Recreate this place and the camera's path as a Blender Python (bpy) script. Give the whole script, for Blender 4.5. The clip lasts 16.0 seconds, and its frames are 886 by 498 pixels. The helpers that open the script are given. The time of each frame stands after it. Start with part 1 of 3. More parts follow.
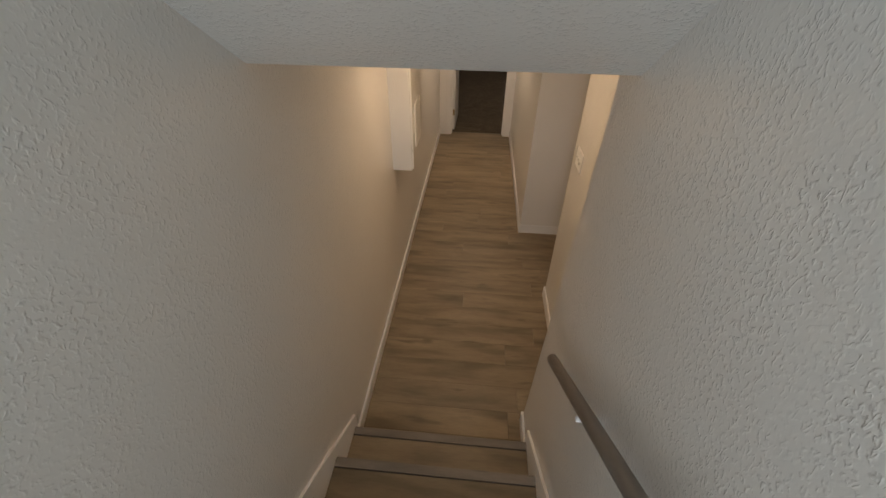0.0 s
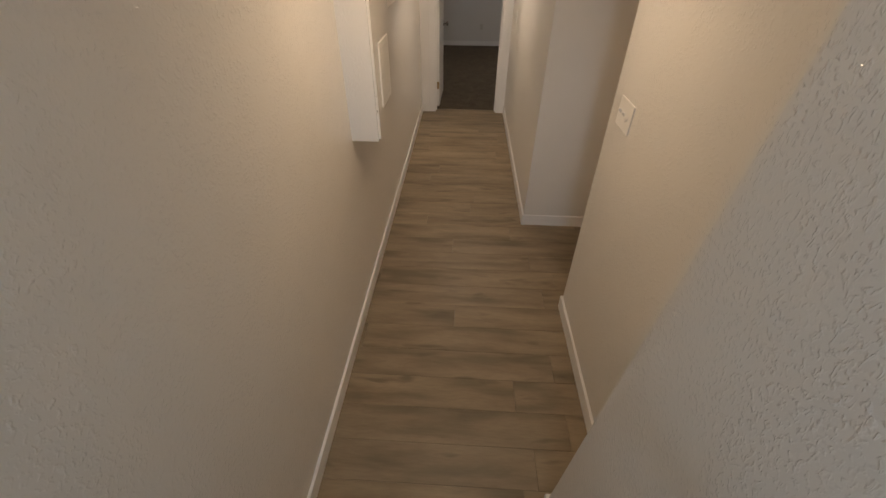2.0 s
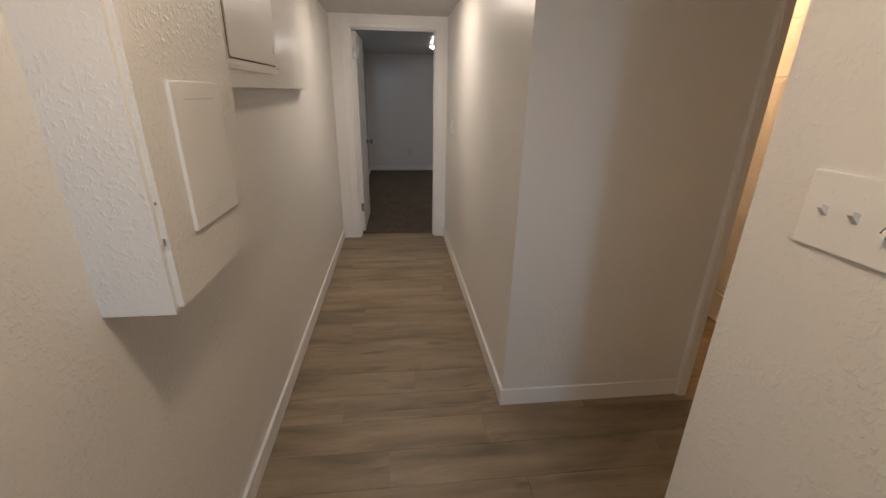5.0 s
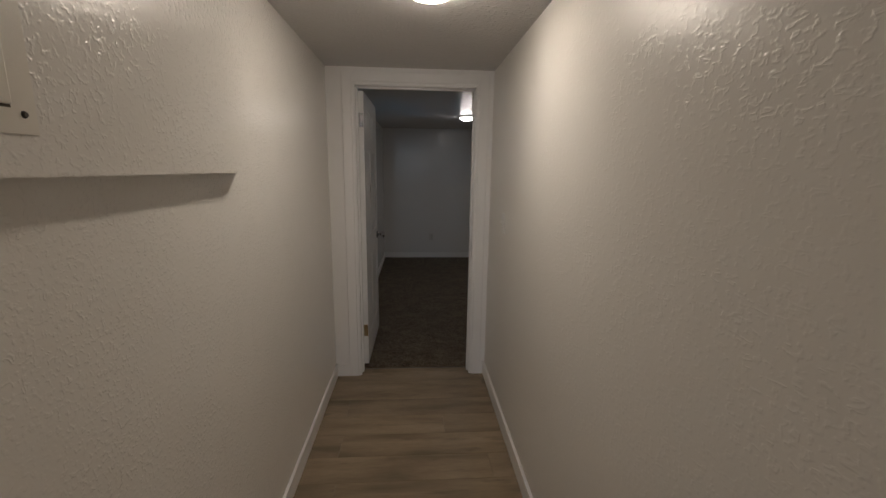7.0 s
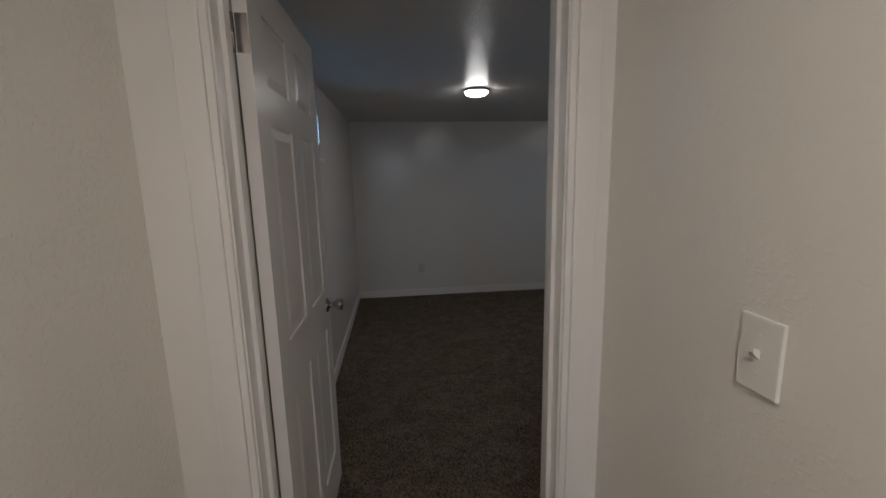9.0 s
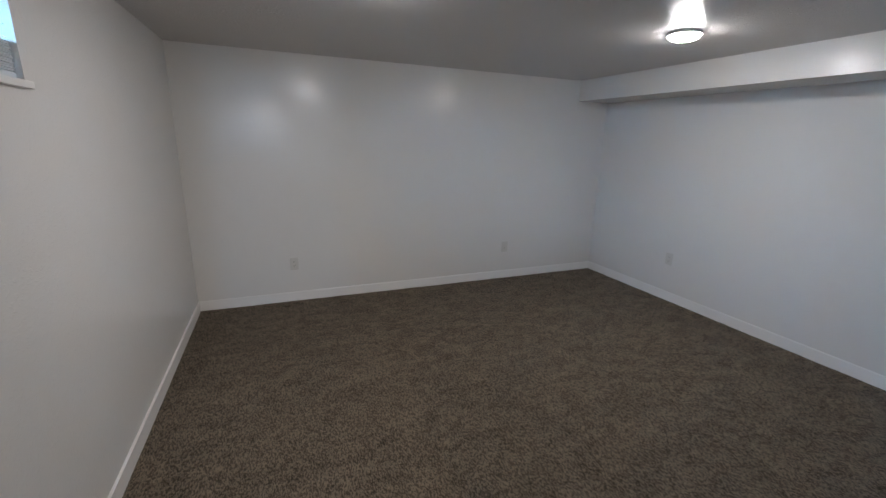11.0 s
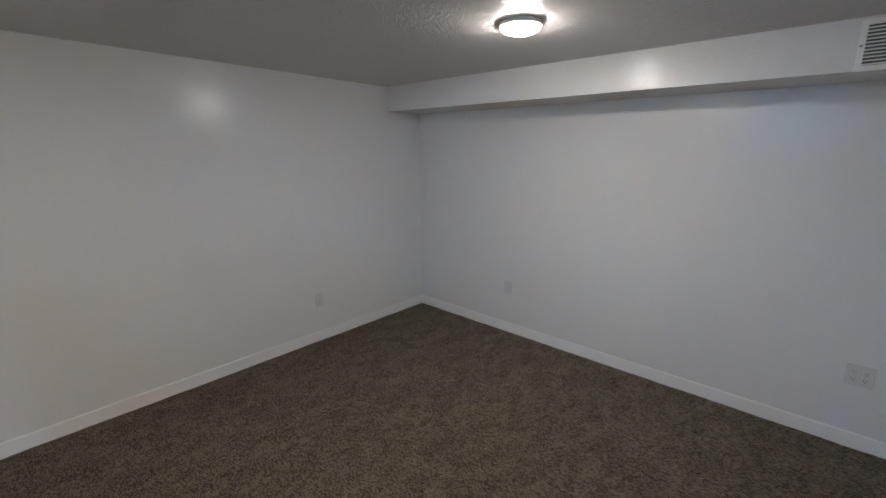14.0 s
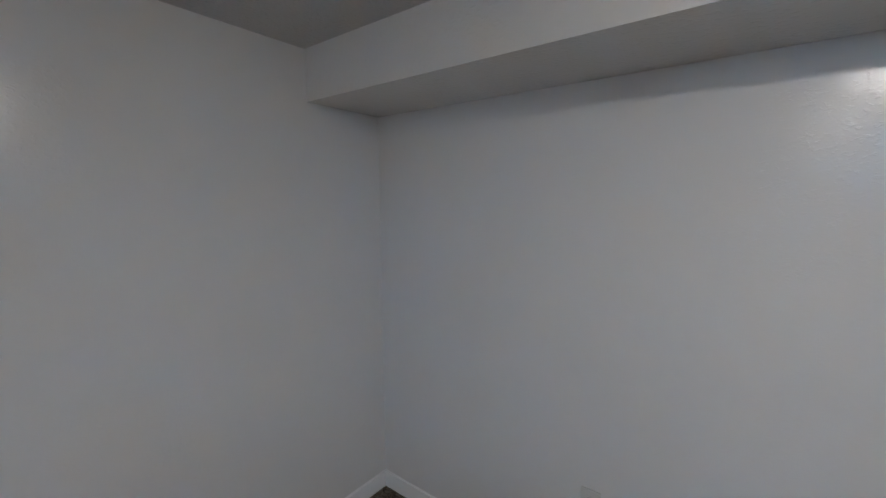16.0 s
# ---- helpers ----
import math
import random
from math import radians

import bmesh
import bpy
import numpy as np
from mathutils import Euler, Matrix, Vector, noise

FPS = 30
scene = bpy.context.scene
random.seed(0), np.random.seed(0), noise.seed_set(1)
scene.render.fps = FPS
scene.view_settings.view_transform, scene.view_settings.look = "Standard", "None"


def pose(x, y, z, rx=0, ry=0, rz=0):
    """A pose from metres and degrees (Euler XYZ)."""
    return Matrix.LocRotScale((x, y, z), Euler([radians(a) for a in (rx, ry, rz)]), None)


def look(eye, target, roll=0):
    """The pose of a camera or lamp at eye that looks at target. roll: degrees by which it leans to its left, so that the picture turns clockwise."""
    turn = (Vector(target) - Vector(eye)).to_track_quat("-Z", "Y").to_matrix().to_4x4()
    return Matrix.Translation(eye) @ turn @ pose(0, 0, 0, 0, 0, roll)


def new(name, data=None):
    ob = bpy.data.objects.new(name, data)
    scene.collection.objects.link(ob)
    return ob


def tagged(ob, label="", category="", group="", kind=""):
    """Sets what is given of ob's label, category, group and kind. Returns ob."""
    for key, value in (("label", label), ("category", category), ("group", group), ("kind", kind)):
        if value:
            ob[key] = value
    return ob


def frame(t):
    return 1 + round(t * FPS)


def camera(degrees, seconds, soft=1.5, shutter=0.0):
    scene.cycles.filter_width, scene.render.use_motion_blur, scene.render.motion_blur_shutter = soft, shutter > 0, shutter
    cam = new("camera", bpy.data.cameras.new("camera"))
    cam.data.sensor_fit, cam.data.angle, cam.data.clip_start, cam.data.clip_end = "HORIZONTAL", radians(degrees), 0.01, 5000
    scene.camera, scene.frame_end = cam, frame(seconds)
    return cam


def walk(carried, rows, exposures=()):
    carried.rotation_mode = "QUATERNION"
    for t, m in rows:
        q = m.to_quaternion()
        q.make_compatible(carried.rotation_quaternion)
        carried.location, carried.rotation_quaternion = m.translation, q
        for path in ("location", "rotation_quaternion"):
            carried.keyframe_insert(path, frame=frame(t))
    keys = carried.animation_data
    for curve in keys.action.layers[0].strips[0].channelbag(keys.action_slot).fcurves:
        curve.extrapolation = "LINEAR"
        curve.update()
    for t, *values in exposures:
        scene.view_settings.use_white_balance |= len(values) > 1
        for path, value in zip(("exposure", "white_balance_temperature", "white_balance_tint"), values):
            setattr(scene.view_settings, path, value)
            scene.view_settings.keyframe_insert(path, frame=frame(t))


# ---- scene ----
cam = camera(94.7, 16.0)
PATH = [
    (0, (0.609, -6.245, 2.4), (0.472, -4.648, 1.204), 0.6),
    (0.5, (0.599, -6.052, 2.301), (0.422, -4.467, 1.094), 0.3),
    (1, (0.555, -5.869, 2.189), (0.45, -4.263, 1.002), 0.3),
    (1.5, (0.586, -5.692, 2.045), (0.515, -4.098, 0.839), 0.4),
    (2, (0.586, -5.52, 1.925), (0.503, -3.943, 0.698), 0.4),
    (2.5, (0.576, -5.347, 1.837), (0.563, -3.766, 0.612), 0.5),
    (3, (0.592, -5.184, 1.747), (0.599, -3.63, 0.489), 0.3),
    (3.5, (0.622, -5.013, 1.655), (0.654, -3.388, 0.489), 0.5),
    (4, (0.594, -4.828, 1.561), (0.704, -3.151, 0.477), 0.4),
    (4.5, (0.579, -4.601, 1.508), (0.777, -2.847, 0.566), 0.8),
    (5, (0.593, -4.294, 1.488), (0.807, -2.439, 0.774), 1.0),
    (5.2, (0.573, -4.18, 1.482), (0.759, -2.316, 0.782), 0.9),
    (7.3, (0.580, -2.565, 1.516), (0.717, -0.602, 1.158), 0.8),
    (7.5, (0.600, -2.385, 1.515), (0.736, -0.421, 1.165), 1.0),
    (8, (0.642, -1.946, 1.498), (0.679, 0.031, 1.194), 0.95),
    (8.2, (0.553, -1.739, 1.489), (0.671, 0.233, 1.175), -0.8),
    (10.3, (0.619, -0.103, 1.464), (1.049, 1.807, 1.057), 1.6),
    (10.5, (0.638, 0.007, 1.45), (1.165, 1.885, 1.009), 1.6),
    (11, (0.762, 0.245, 1.47), (1.492, 2.038, 0.966), 1.4),
    (11.5, (0.824, 0.358, 1.494), (1.855, 1.975, 0.927), 1.0),
    (12, (0.796, 0.401, 1.48), (2.161, 1.785, 1.01), 0.3),
    (12.5, (0.79, 0.458, 1.528), (2.405, 1.581, 1.168), -0.4),
    (13, (0.795, 0.51, 1.515), (2.457, 1.591, 1.256), -0.4),
    (13.5, (0.972, 0.738, 1.493), (2.527, 1.907, 1.03), -0.4),
    (14, (1.358, 1.089, 1.574), (2.793, 2.405, 1.117), -0.2),
    (14.5, (1.69, 1.501, 1.571), (3.125, 2.817, 1.115), -0.2),
    (15, (2.079, 1.859, 1.564), (3.515, 3.178, 1.12), -0.3),
    (15.5, (2.451, 2.228, 1.579), (3.874, 3.592, 1.244), -0.4),
    (16, (2.845, 2.544, 1.522), (4.405, 3.770, 1.298), -0.3),
]
EXPOSURE = [(0, -1.74, 7250, 16), (1.5, -1.6, 6850, 14), (2.5, -1.52, 6350, 13), (3.5, -1.5, 5950, 12), (4.5, -1.48, 5750, 12), (5.2, -1.5, 5800, 12), (7.3, -2.38, 5650, 10), (8.2, -2.46, 5500, 10),
            (10.4, -0.16, 5500, 10), (11.5, 0.0, 5350, 10), (12.5, 0.1, 5400, 10), (13, 0.06, 5450, 10), (14.5, -0.13, 5750, 10), (16, -0.27, 5600, 10)]
walk(cam, [(t, look(eye, target, roll)) for t, eye, target, roll in PATH], EXPOSURE)

# ---- light ----
world = bpy.data.worlds.new("sky")
scene.world = world
world.use_nodes = True
wn = world.node_tree
sky = wn.nodes.new("ShaderNodeTexSky")
sky.sky_type, sky.sun_disc, sky.sun_elevation, sky.sun_rotation = "NISHITA", False, radians(40), radians(200)
wn.links.new(sky.outputs[0], wn.nodes["Background"].inputs[0])
wn.nodes["Background"].inputs[1].default_value = 0.1

ROOM_LAMP = 170.0       # glow of the bedroom lamps
HALL_LAMP = 360.0       # glow of the hall lamps
SIDE_LAMP = 250.0       # glow of the warm lamp in the side room
STAIR_DAY = 98.0       # inferred daylight through an assumed opening above the stairs, watts
WINDOW_DAY = 55.0       # glow of the sky outside the basement window
BACK_LAMP = -8.36       # y of the daylight lamp, before the assumed slit above the stairs


def area_lamp(name, m, sx, sy, watts, color):
    d = bpy.data.lights.new(name, "AREA")
    d.shape, d.size, d.size_y, d.energy, d.color = "RECTANGLE", sx, sy, watts, color
    ob = new(name, d)
    ob.matrix_world = m
    return ob


# added lamp for daylight from behind; slit width and place fitted to its shadow edge
area_lamp("stair_daylight", look((0.25, BACK_LAMP, 2.55), (0.45, -4.0, 2.0)), 0.38, 1.8, STAIR_DAY, (0.66, 0.84, 1.0))


# ---- materials ----
def material(name):
    m = bpy.data.materials.new(name)
    m.use_nodes = True
    return m, m.node_tree, m.node_tree.nodes["Principled BSDF"]


def node(nt, kind, **inputs):
    n = nt.nodes.new("ShaderNode" + kind)
    for k, v in inputs.items():
        n.inputs[k].default_value = v
    return n


def coords(nt, scale=(1, 1, 1), random_shift=False):
    tc = node(nt, "TexCoord")
    mp = node(nt, "Mapping")
    mp.inputs["Scale"].default_value = scale
    nt.links.new(tc.outputs["Object"], mp.inputs["Vector"])
    if random_shift:
        oi = node(nt, "ObjectInfo")
        mul = node(nt, "VectorMath")
        mul.operation = "MULTIPLY_ADD"
        nt.links.new(oi.outputs["Random"], mul.inputs[0])
        mul.inputs[1].default_value = (37.0, 91.0, 53.0)
        nt.links.new(mp.outputs[0], mul.inputs[2])
        return mul.outputs[0]
    return mp.outputs[0]


def noise_tex(nt, vec, scale, detail=4.0, rough=0.55, distort=0.0):
    n = node(nt, "TexNoise", Scale=scale, Detail=detail, Roughness=rough, Distortion=distort)
    nt.links.new(vec, n.inputs["Vector"])
    return n.outputs["Fac"]


def ramp(nt, fac, stops):
    r = node(nt, "ValToRGB")
    els = r.color_ramp.elements
    while len(els) < len(stops):
        els.new(0.5)
    for e, (p, c) in zip(els, stops):
        e.position = p
        e.color = (*c, 1) if len(c) == 3 else c
    nt.links.new(fac, r.inputs[0])
    return r.outputs[0]


def mixc(nt, fac, a, b, mode="MIX"):
    mx = node(nt, "Mix")
    mx.data_type, mx.blend_type = "RGBA", mode
    for sock, val in ((mx.inputs[0], fac), (mx.inputs[6], a), (mx.inputs[7], b)):
        if hasattr(val, "is_output"):
            nt.links.new(val, sock)
        else:
            sock.default_value = val if not isinstance(val, tuple) else (*val, 1)
    return mx.outputs[2]


def math_node(nt, op, a, b):
    n = node(nt, "Math")
    n.operation = op
    for i, v in enumerate((a, b)):
        if hasattr(v, "is_output"):
            nt.links.new(v, n.inputs[i])
        else:
            n.inputs[i].default_value = v
    return n.outputs[0]


def bump(nt, bsdf, height, strength, distance):
    b = node(nt, "Bump", Strength=strength, Distance=distance)
    nt.links.new(height, b.inputs["Height"])
    nt.links.new(b.outputs[0], bsdf.inputs["Normal"])


def wall_paint(name, color, coarse, fine, rough, spread=0.05, squig=40.0, gloss=0.5, lump=0.6, stretch=(0.62, 0.62, 1.15)):
    """Semi-gloss wall paint over trowelled texture: coarse is the depth in metres of the raised squiggles, fine that of the roller stipple."""
    m, nt, b = material(name)
    v = coords(nt)
    big = noise_tex(nt, v, 1.3, 3)
    dirt = noise_tex(nt, v, 9.0, 5, 0.65)
    lo = tuple(c * 0.95 for c in color)
    col = mixc(nt, big, color, lo)
    col = mixc(nt, ramp(nt, dirt, [(0.55, (0, 0, 0)), (0.8, (0.25, 0.25, 0.25))]), col, tuple(c * 0.9 for c in color))
    nt.links.new(col, b.inputs["Base Color"])
    b.inputs["Roughness"].default_value = rough
    b.inputs["Specular IOR Level"].default_value = gloss
    stroke = noise_tex(nt, coords(nt, stretch), squig, 1.5, 0.45, 0.5)
    ridge = math_node(nt, "ABSOLUTE", math_node(nt, "SUBTRACT", stroke, 0.5), 0.0)
    sq = ramp(nt, ridge, [(0.0, (1, 1, 1)), (spread, (0, 0, 0))])
    breaks = ramp(nt, noise_tex(nt, v, squig * 1.15, 1.5, 0.5), [(0.47, (0, 0, 0)), (0.62, (1, 1, 1))])
    patch = ramp(nt, noise_tex(nt, v, 7.0, 3), [(0.34, (0.25, 0.25, 0.25)), (0.56, (1, 1, 1))])
    lumps = ramp(nt, noise_tex(nt, v, squig * 0.9, 2, 0.5), [(0.5, (0, 0, 0)), (0.75, (lump, lump, lump))])
    sq = math_node(nt, "ADD", math_node(nt, "MULTIPLY", math_node(nt, "MULTIPLY", sq, breaks), patch), lumps)
    st = noise_tex(nt, v, 210.0, 2, 0.5)
    h = math_node(nt, "ADD", math_node(nt, "MULTIPLY", sq, coarse), math_node(nt, "MULTIPLY", st, fine))
    bump(nt, b, h, 1.0, 1.0)
    return m


def plain(name, color, rough=0.4, metal=0.0, vary=0.08, grain=60.0, depth=0.0002):
    m, nt, b = material(name)
    v = coords(nt)
    n1 = noise_tex(nt, v, 5.0, 4)
    n2 = noise_tex(nt, v, grain, 3)
    col = mixc(nt, n1, color, tuple(c * (1 - vary) for c in color))
    nt.links.new(col, b.inputs["Base Color"])
    nt.links.new(ramp(nt, n2, [(0.3, (rough * 0.96,) * 3), (0.7, (min(1, rough * 1.04),) * 3)]), b.inputs["Roughness"])
    b.inputs["Metallic"].default_value = metal
    if depth:
        bump(nt, b, math_node(nt, "MULTIPLY", n2, depth), 1.0, 1.0)
    return m


def glow(name, color, strength):
    m, nt, b = material(name)
    b.inputs["Base Color"].default_value = (0.9, 0.9, 0.9, 1)
    b.inputs["Emission Color"].default_value = (*color, 1)
    b.inputs["Emission Strength"].default_value = strength
    return m


def vinyl_wood(name, tones, along="x"):
    m, nt, b = material(name)
    s = (1.7, 9.0, 9.0) if along == "x" else (9.0, 1.7, 9.0)
    v = coords(nt, s, True)
    g1 = noise_tex(nt, v, 1.0, 2.8, 0.5, 0.25)
    v2 = coords(nt, tuple(a * 7 for a in s), True)
    g2 = noise_tex(nt, v2, 1.6, 3, 0.6, 0.2)
    v3 = coords(nt, (3.2, 13.0, 13.0) if along == "x" else (13.0, 3.2, 13.0), True)
    knots = ramp(nt, noise_tex(nt, v3, 1.0, 2.5, 0.5, 0.25), [(0.60, (0, 0, 0)), (0.74, (1, 1, 1))])
    col = ramp(nt, g1, [(0.3, tones[0]), (0.5, tones[1]), (0.7, tones[2])])
    col = mixc(nt, ramp(nt, g2, [(0.4, (0, 0, 0)), (0.75, (0.2, 0.2, 0.2))]), col, tuple(c * 0.72 for c in tones[0]))
    col = mixc(nt, math_node(nt, "MULTIPLY", knots, 0.55), col, tuple(c * 0.5 for c in tones[0]))
    oi = node(nt, "ObjectInfo")
    tint = ramp(nt, oi.outputs["Random"], [(0.0, (0.93, 0.93, 0.94)), (1.0, (1.06, 1.05, 1.03))])
    col = mixc(nt, 1.0, col, tint, "MULTIPLY")
    nt.links.new(col, b.inputs["Base Color"])
    nt.links.new(ramp(nt, g2, [(0.3, (0.38,) * 3), (0.7, (0.52,) * 3)]), b.inputs["Roughness"])
    b.inputs["Specular IOR Level"].default_value = 0.4
    bump(nt, b, math_node(nt, "MULTIPLY", g2, 0.0006), 1.0, 1.0)
    return m


def carpet_mat():
    m, nt, b = material("carpet_pile")
    v = coords(nt)
    vt = coords(nt, (1.0, 1.7, 1.0))
    nap = ramp(nt, noise_tex(nt, vt, 6.0, 6, 0.68, 0.8), [(0.41, (0, 0, 0)), (0.60, (1, 1, 1))])
    tc = node(nt, "TexCoord")
    mp = node(nt, "Mapping")
    mp.inputs["Rotation"].default_value = (0, 0, radians(47))
    mp.inputs["Scale"].default_value = (1.0, 0.42, 1.0)
    nt.links.new(tc.outputs["Object"], mp.inputs["Vector"])
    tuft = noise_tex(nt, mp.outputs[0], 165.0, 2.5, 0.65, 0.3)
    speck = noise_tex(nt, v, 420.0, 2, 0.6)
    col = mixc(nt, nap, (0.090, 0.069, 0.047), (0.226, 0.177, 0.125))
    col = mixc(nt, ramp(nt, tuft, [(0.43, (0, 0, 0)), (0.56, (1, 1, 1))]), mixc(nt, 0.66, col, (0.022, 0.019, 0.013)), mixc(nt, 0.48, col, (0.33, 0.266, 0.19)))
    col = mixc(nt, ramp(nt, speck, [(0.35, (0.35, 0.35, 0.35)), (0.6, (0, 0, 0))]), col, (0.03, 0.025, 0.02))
    nt.links.new(col, b.inputs["Base Color"])
    b.inputs["Roughness"].default_value = 0.95
    b.inputs["Specular IOR Level"].default_value = 0.1
    b.inputs["Sheen Weight"].default_value = 0.06
    b.inputs["Sheen Roughness"].default_value = 0.5
    h = math_node(nt, "ADD", math_node(nt, "MULTIPLY", tuft, 0.013), math_node(nt, "MULTIPLY", speck, 0.0015))
    h = math_node(nt, "ADD", h, math_node(nt, "MULTIPLY", nap, 0.004))
    bump(nt, b, h, 1.0, 1.0)
    return m


WHITE = (0.80, 0.78, 0.74)
M_STAIR = wall_paint("stair_wall_paint", WHITE, 0.0010, 0.00004, 0.20, 0.15, 84.0, 1.0, 0.15, (1.25, 1.25, 0.52))
M_HALL = wall_paint("hall_wall_paint", WHITE, 0.0009, 0.00004, 0.22, 0.15, 74.0, 0.6, 0.15, (0.9, 0.9, 0.75))
M_SMOOTH = wall_paint("hall_far_paint", WHITE, 0.0006, 0.00004, 0.34, 0.14, 62.0, 0.4, 0.2, (0.5, 0.5, 1.1))
M_JUT = wall_paint("passage_wall_paint", WHITE, 0.0003, 0.00015, 0.42)
M_ROOM = wall_paint("bedroom_wall_paint", (0.76, 0.75, 0.735), 0.0003, 0.00006, 0.20, 0.09, 60.0, 0.42)
M_BEAM = wall_paint("beam_paint", (0.76, 0.75, 0.735), 0.0006, 0.00006, 0.23, 0.12, 60.0, 0.44)
M_CEIL = wall_paint("ceiling_paint", (0.66, 0.645, 0.63), 0.0017, 0.00006, 0.25, 0.10, 60.0, 0.05, 0.4)
M_TRIM = plain("trim_paint", (0.86, 0.85, 0.84), 0.32, 0, 0.05, 40, 0.00005)
M_DOOR = plain("door_paint", (0.80, 0.79, 0.78), 0.30, 0, 0.05, 30, 0.00006)
M_PLATE = plain("plate_plastic", (0.62, 0.61, 0.58), 0.35, 0, 0.03, 80, 0.0)
M_PLASTIC = plain("white_plastic", (0.80, 0.79, 0.76), 0.30, 0, 0.03, 80, 0.0)
M_SLOT = plain("dark_slot", (0.05, 0.045, 0.04), 0.6, 0, 0.1, 60, 0)
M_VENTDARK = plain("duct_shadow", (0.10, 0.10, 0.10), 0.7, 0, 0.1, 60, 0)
M_RIM = plain("lamp_rim_enamel", (0.84, 0.83, 0.81), 0.45, 0, 0.04, 60, 0.00005)
M_NICKEL = plain("brushed_nickel", (0.46, 0.44, 0.42), 0.24, 1.0, 0.1, 120, 0.00005)
M_BRASS = plain("worn_brass", (0.42, 0.30, 0.16), 0.42, 1.0, 0.35, 90, 0.0001)
M_RAIL = plain("handrail_paint", (0.20, 0.18, 0.165), 0.42, 0, 0.15, 70, 0.0002)
M_BLIND = plain("blind_slat", (0.80, 0.78, 0.75), 0.45, 0, 0.05, 60, 0.0001)
bn = M_BLIND.node_tree
tl = node(bn, "BsdfTranslucent", Color=(0.75, 0.78, 0.80, 1))
mxs = node(bn, "MixShader", Fac=0.35)
bn.links.new(bn.nodes["Principled BSDF"].outputs[0], mxs.inputs[1])
bn.links.new(tl.outputs[0], mxs.inputs[2])
bn.links.new(mxs.outputs[0], bn.nodes["Material Output"].inputs[0])
M_PANELGREY = plain("painted_steel", (0.75, 0.72, 0.65), 0.4, 0, 0.06, 60, 0.0001)
M_GAP = plain("panel_gap", (0.10, 0.08, 0.06), 0.7, 0, 0.1, 60, 0)
M_CLOSET = plain("closet_door_paint", (0.80, 0.79, 0.78), 0.38, 0, 0.04, 60, 0.0001)
M_SLAB = plain("concrete_slab", (0.30, 0.28, 0.26), 0.9, 0, 0.2, 30, 0.0005)
M_VINYL = vinyl_wood("vinyl_plank", ((0.165, 0.126, 0.080), (0.268, 0.208, 0.136), (0.345, 0.270, 0.180)))
M_NOSE = vinyl_wood("stair_nosing", ((0.17, 0.145, 0.12), (0.23, 0.20, 0.17), (0.29, 0.25, 0.215)))
M_CARPET = carpet_mat()
M_ROOMGLOW = glow("bedroom_lamp_glass", (1.0, 0.85, 0.69), ROOM_LAMP)
M_HALLGLOW = glow("hall_lamp_glass", (1.0, 0.74, 0.48), HALL_LAMP * 0.76)
M_HALLGLOW2 = glow("hall_lamp_glass_pale", (1.0, 0.80, 0.59), HALL_LAMP * 1.15)
M_SIDEGLOW = glow("side_lamp_glass", (1.0, 0.56, 0.24), SIDE_LAMP)
M_DAY = glow("sky_backdrop", (0.42, 0.73, 1.0), WINDOW_DAY)
M_DAY.node_tree.nodes["Principled BSDF"].inputs["Base Color"].default_value = (0.05, 0.05, 0.05, 1)


def glass_mat():
    m, nt, b = material("window_glass")
    b.inputs["Base Color"].default_value = (1, 1, 1, 1)
    b.inputs["Roughness"].default_value = 0.02
    b.inputs["Transmission Weight"].default_value = 1.0
    b.inputs["IOR"].default_value = 1.45
    return m


M_GLASS = glass_mat()


# ---- building helpers ----
def box(bm, lo, hi):
    """Adds a box between two corners."""
    vs = [bm.verts.new((x, y, z)) for x in (lo[0], hi[0]) for y in (lo[1], hi[1]) for z in (lo[2], hi[2])]
    for a, b, c, d in ((0, 1, 3, 2), (4, 6, 7, 5), (0, 4, 5, 1), (2, 3, 7, 6), (0, 2, 6, 4), (1, 5, 7, 3)):
        bm.faces.new((vs[a], vs[b], vs[c], vs[d]))


def boxes(*pairs):
    bm = bmesh.new()
    for lo, hi in pairs:
        box(bm, lo, hi)
    return bm


def soft_box(lo, hi, r=0.003, seg=2):
    bm = boxes((lo, hi))
    bmesh.ops.bevel(bm, geom=list(bm.edges), offset=r, segments=seg, affect="EDGES", profile=0.6)
    return bm


def prism(poly, axis, a, b):
    """A polygon drawn in the two other axes, drawn out along one axis from a to b."""
    bm = bmesh.new()
    def at(p, v):
        return {"x": (v, p[0], p[1]), "y": (p[0], v, p[1]), "z": (p[0], p[1], v)}[axis]
    lo = [bm.verts.new(at(p, a)) for p in poly]
    hi = [bm.verts.new(at(p, b)) for p in poly]
    bm.faces.new(lo)
    bm.faces.new(hi[::-1])
    for i in range(len(poly)):
        j = (i + 1) % len(poly)
        bm.faces.new((lo[j], lo[i], hi[i], hi[j]))
    bmesh.ops.recalc_face_normals(bm, faces=list(bm.faces))
    return bm


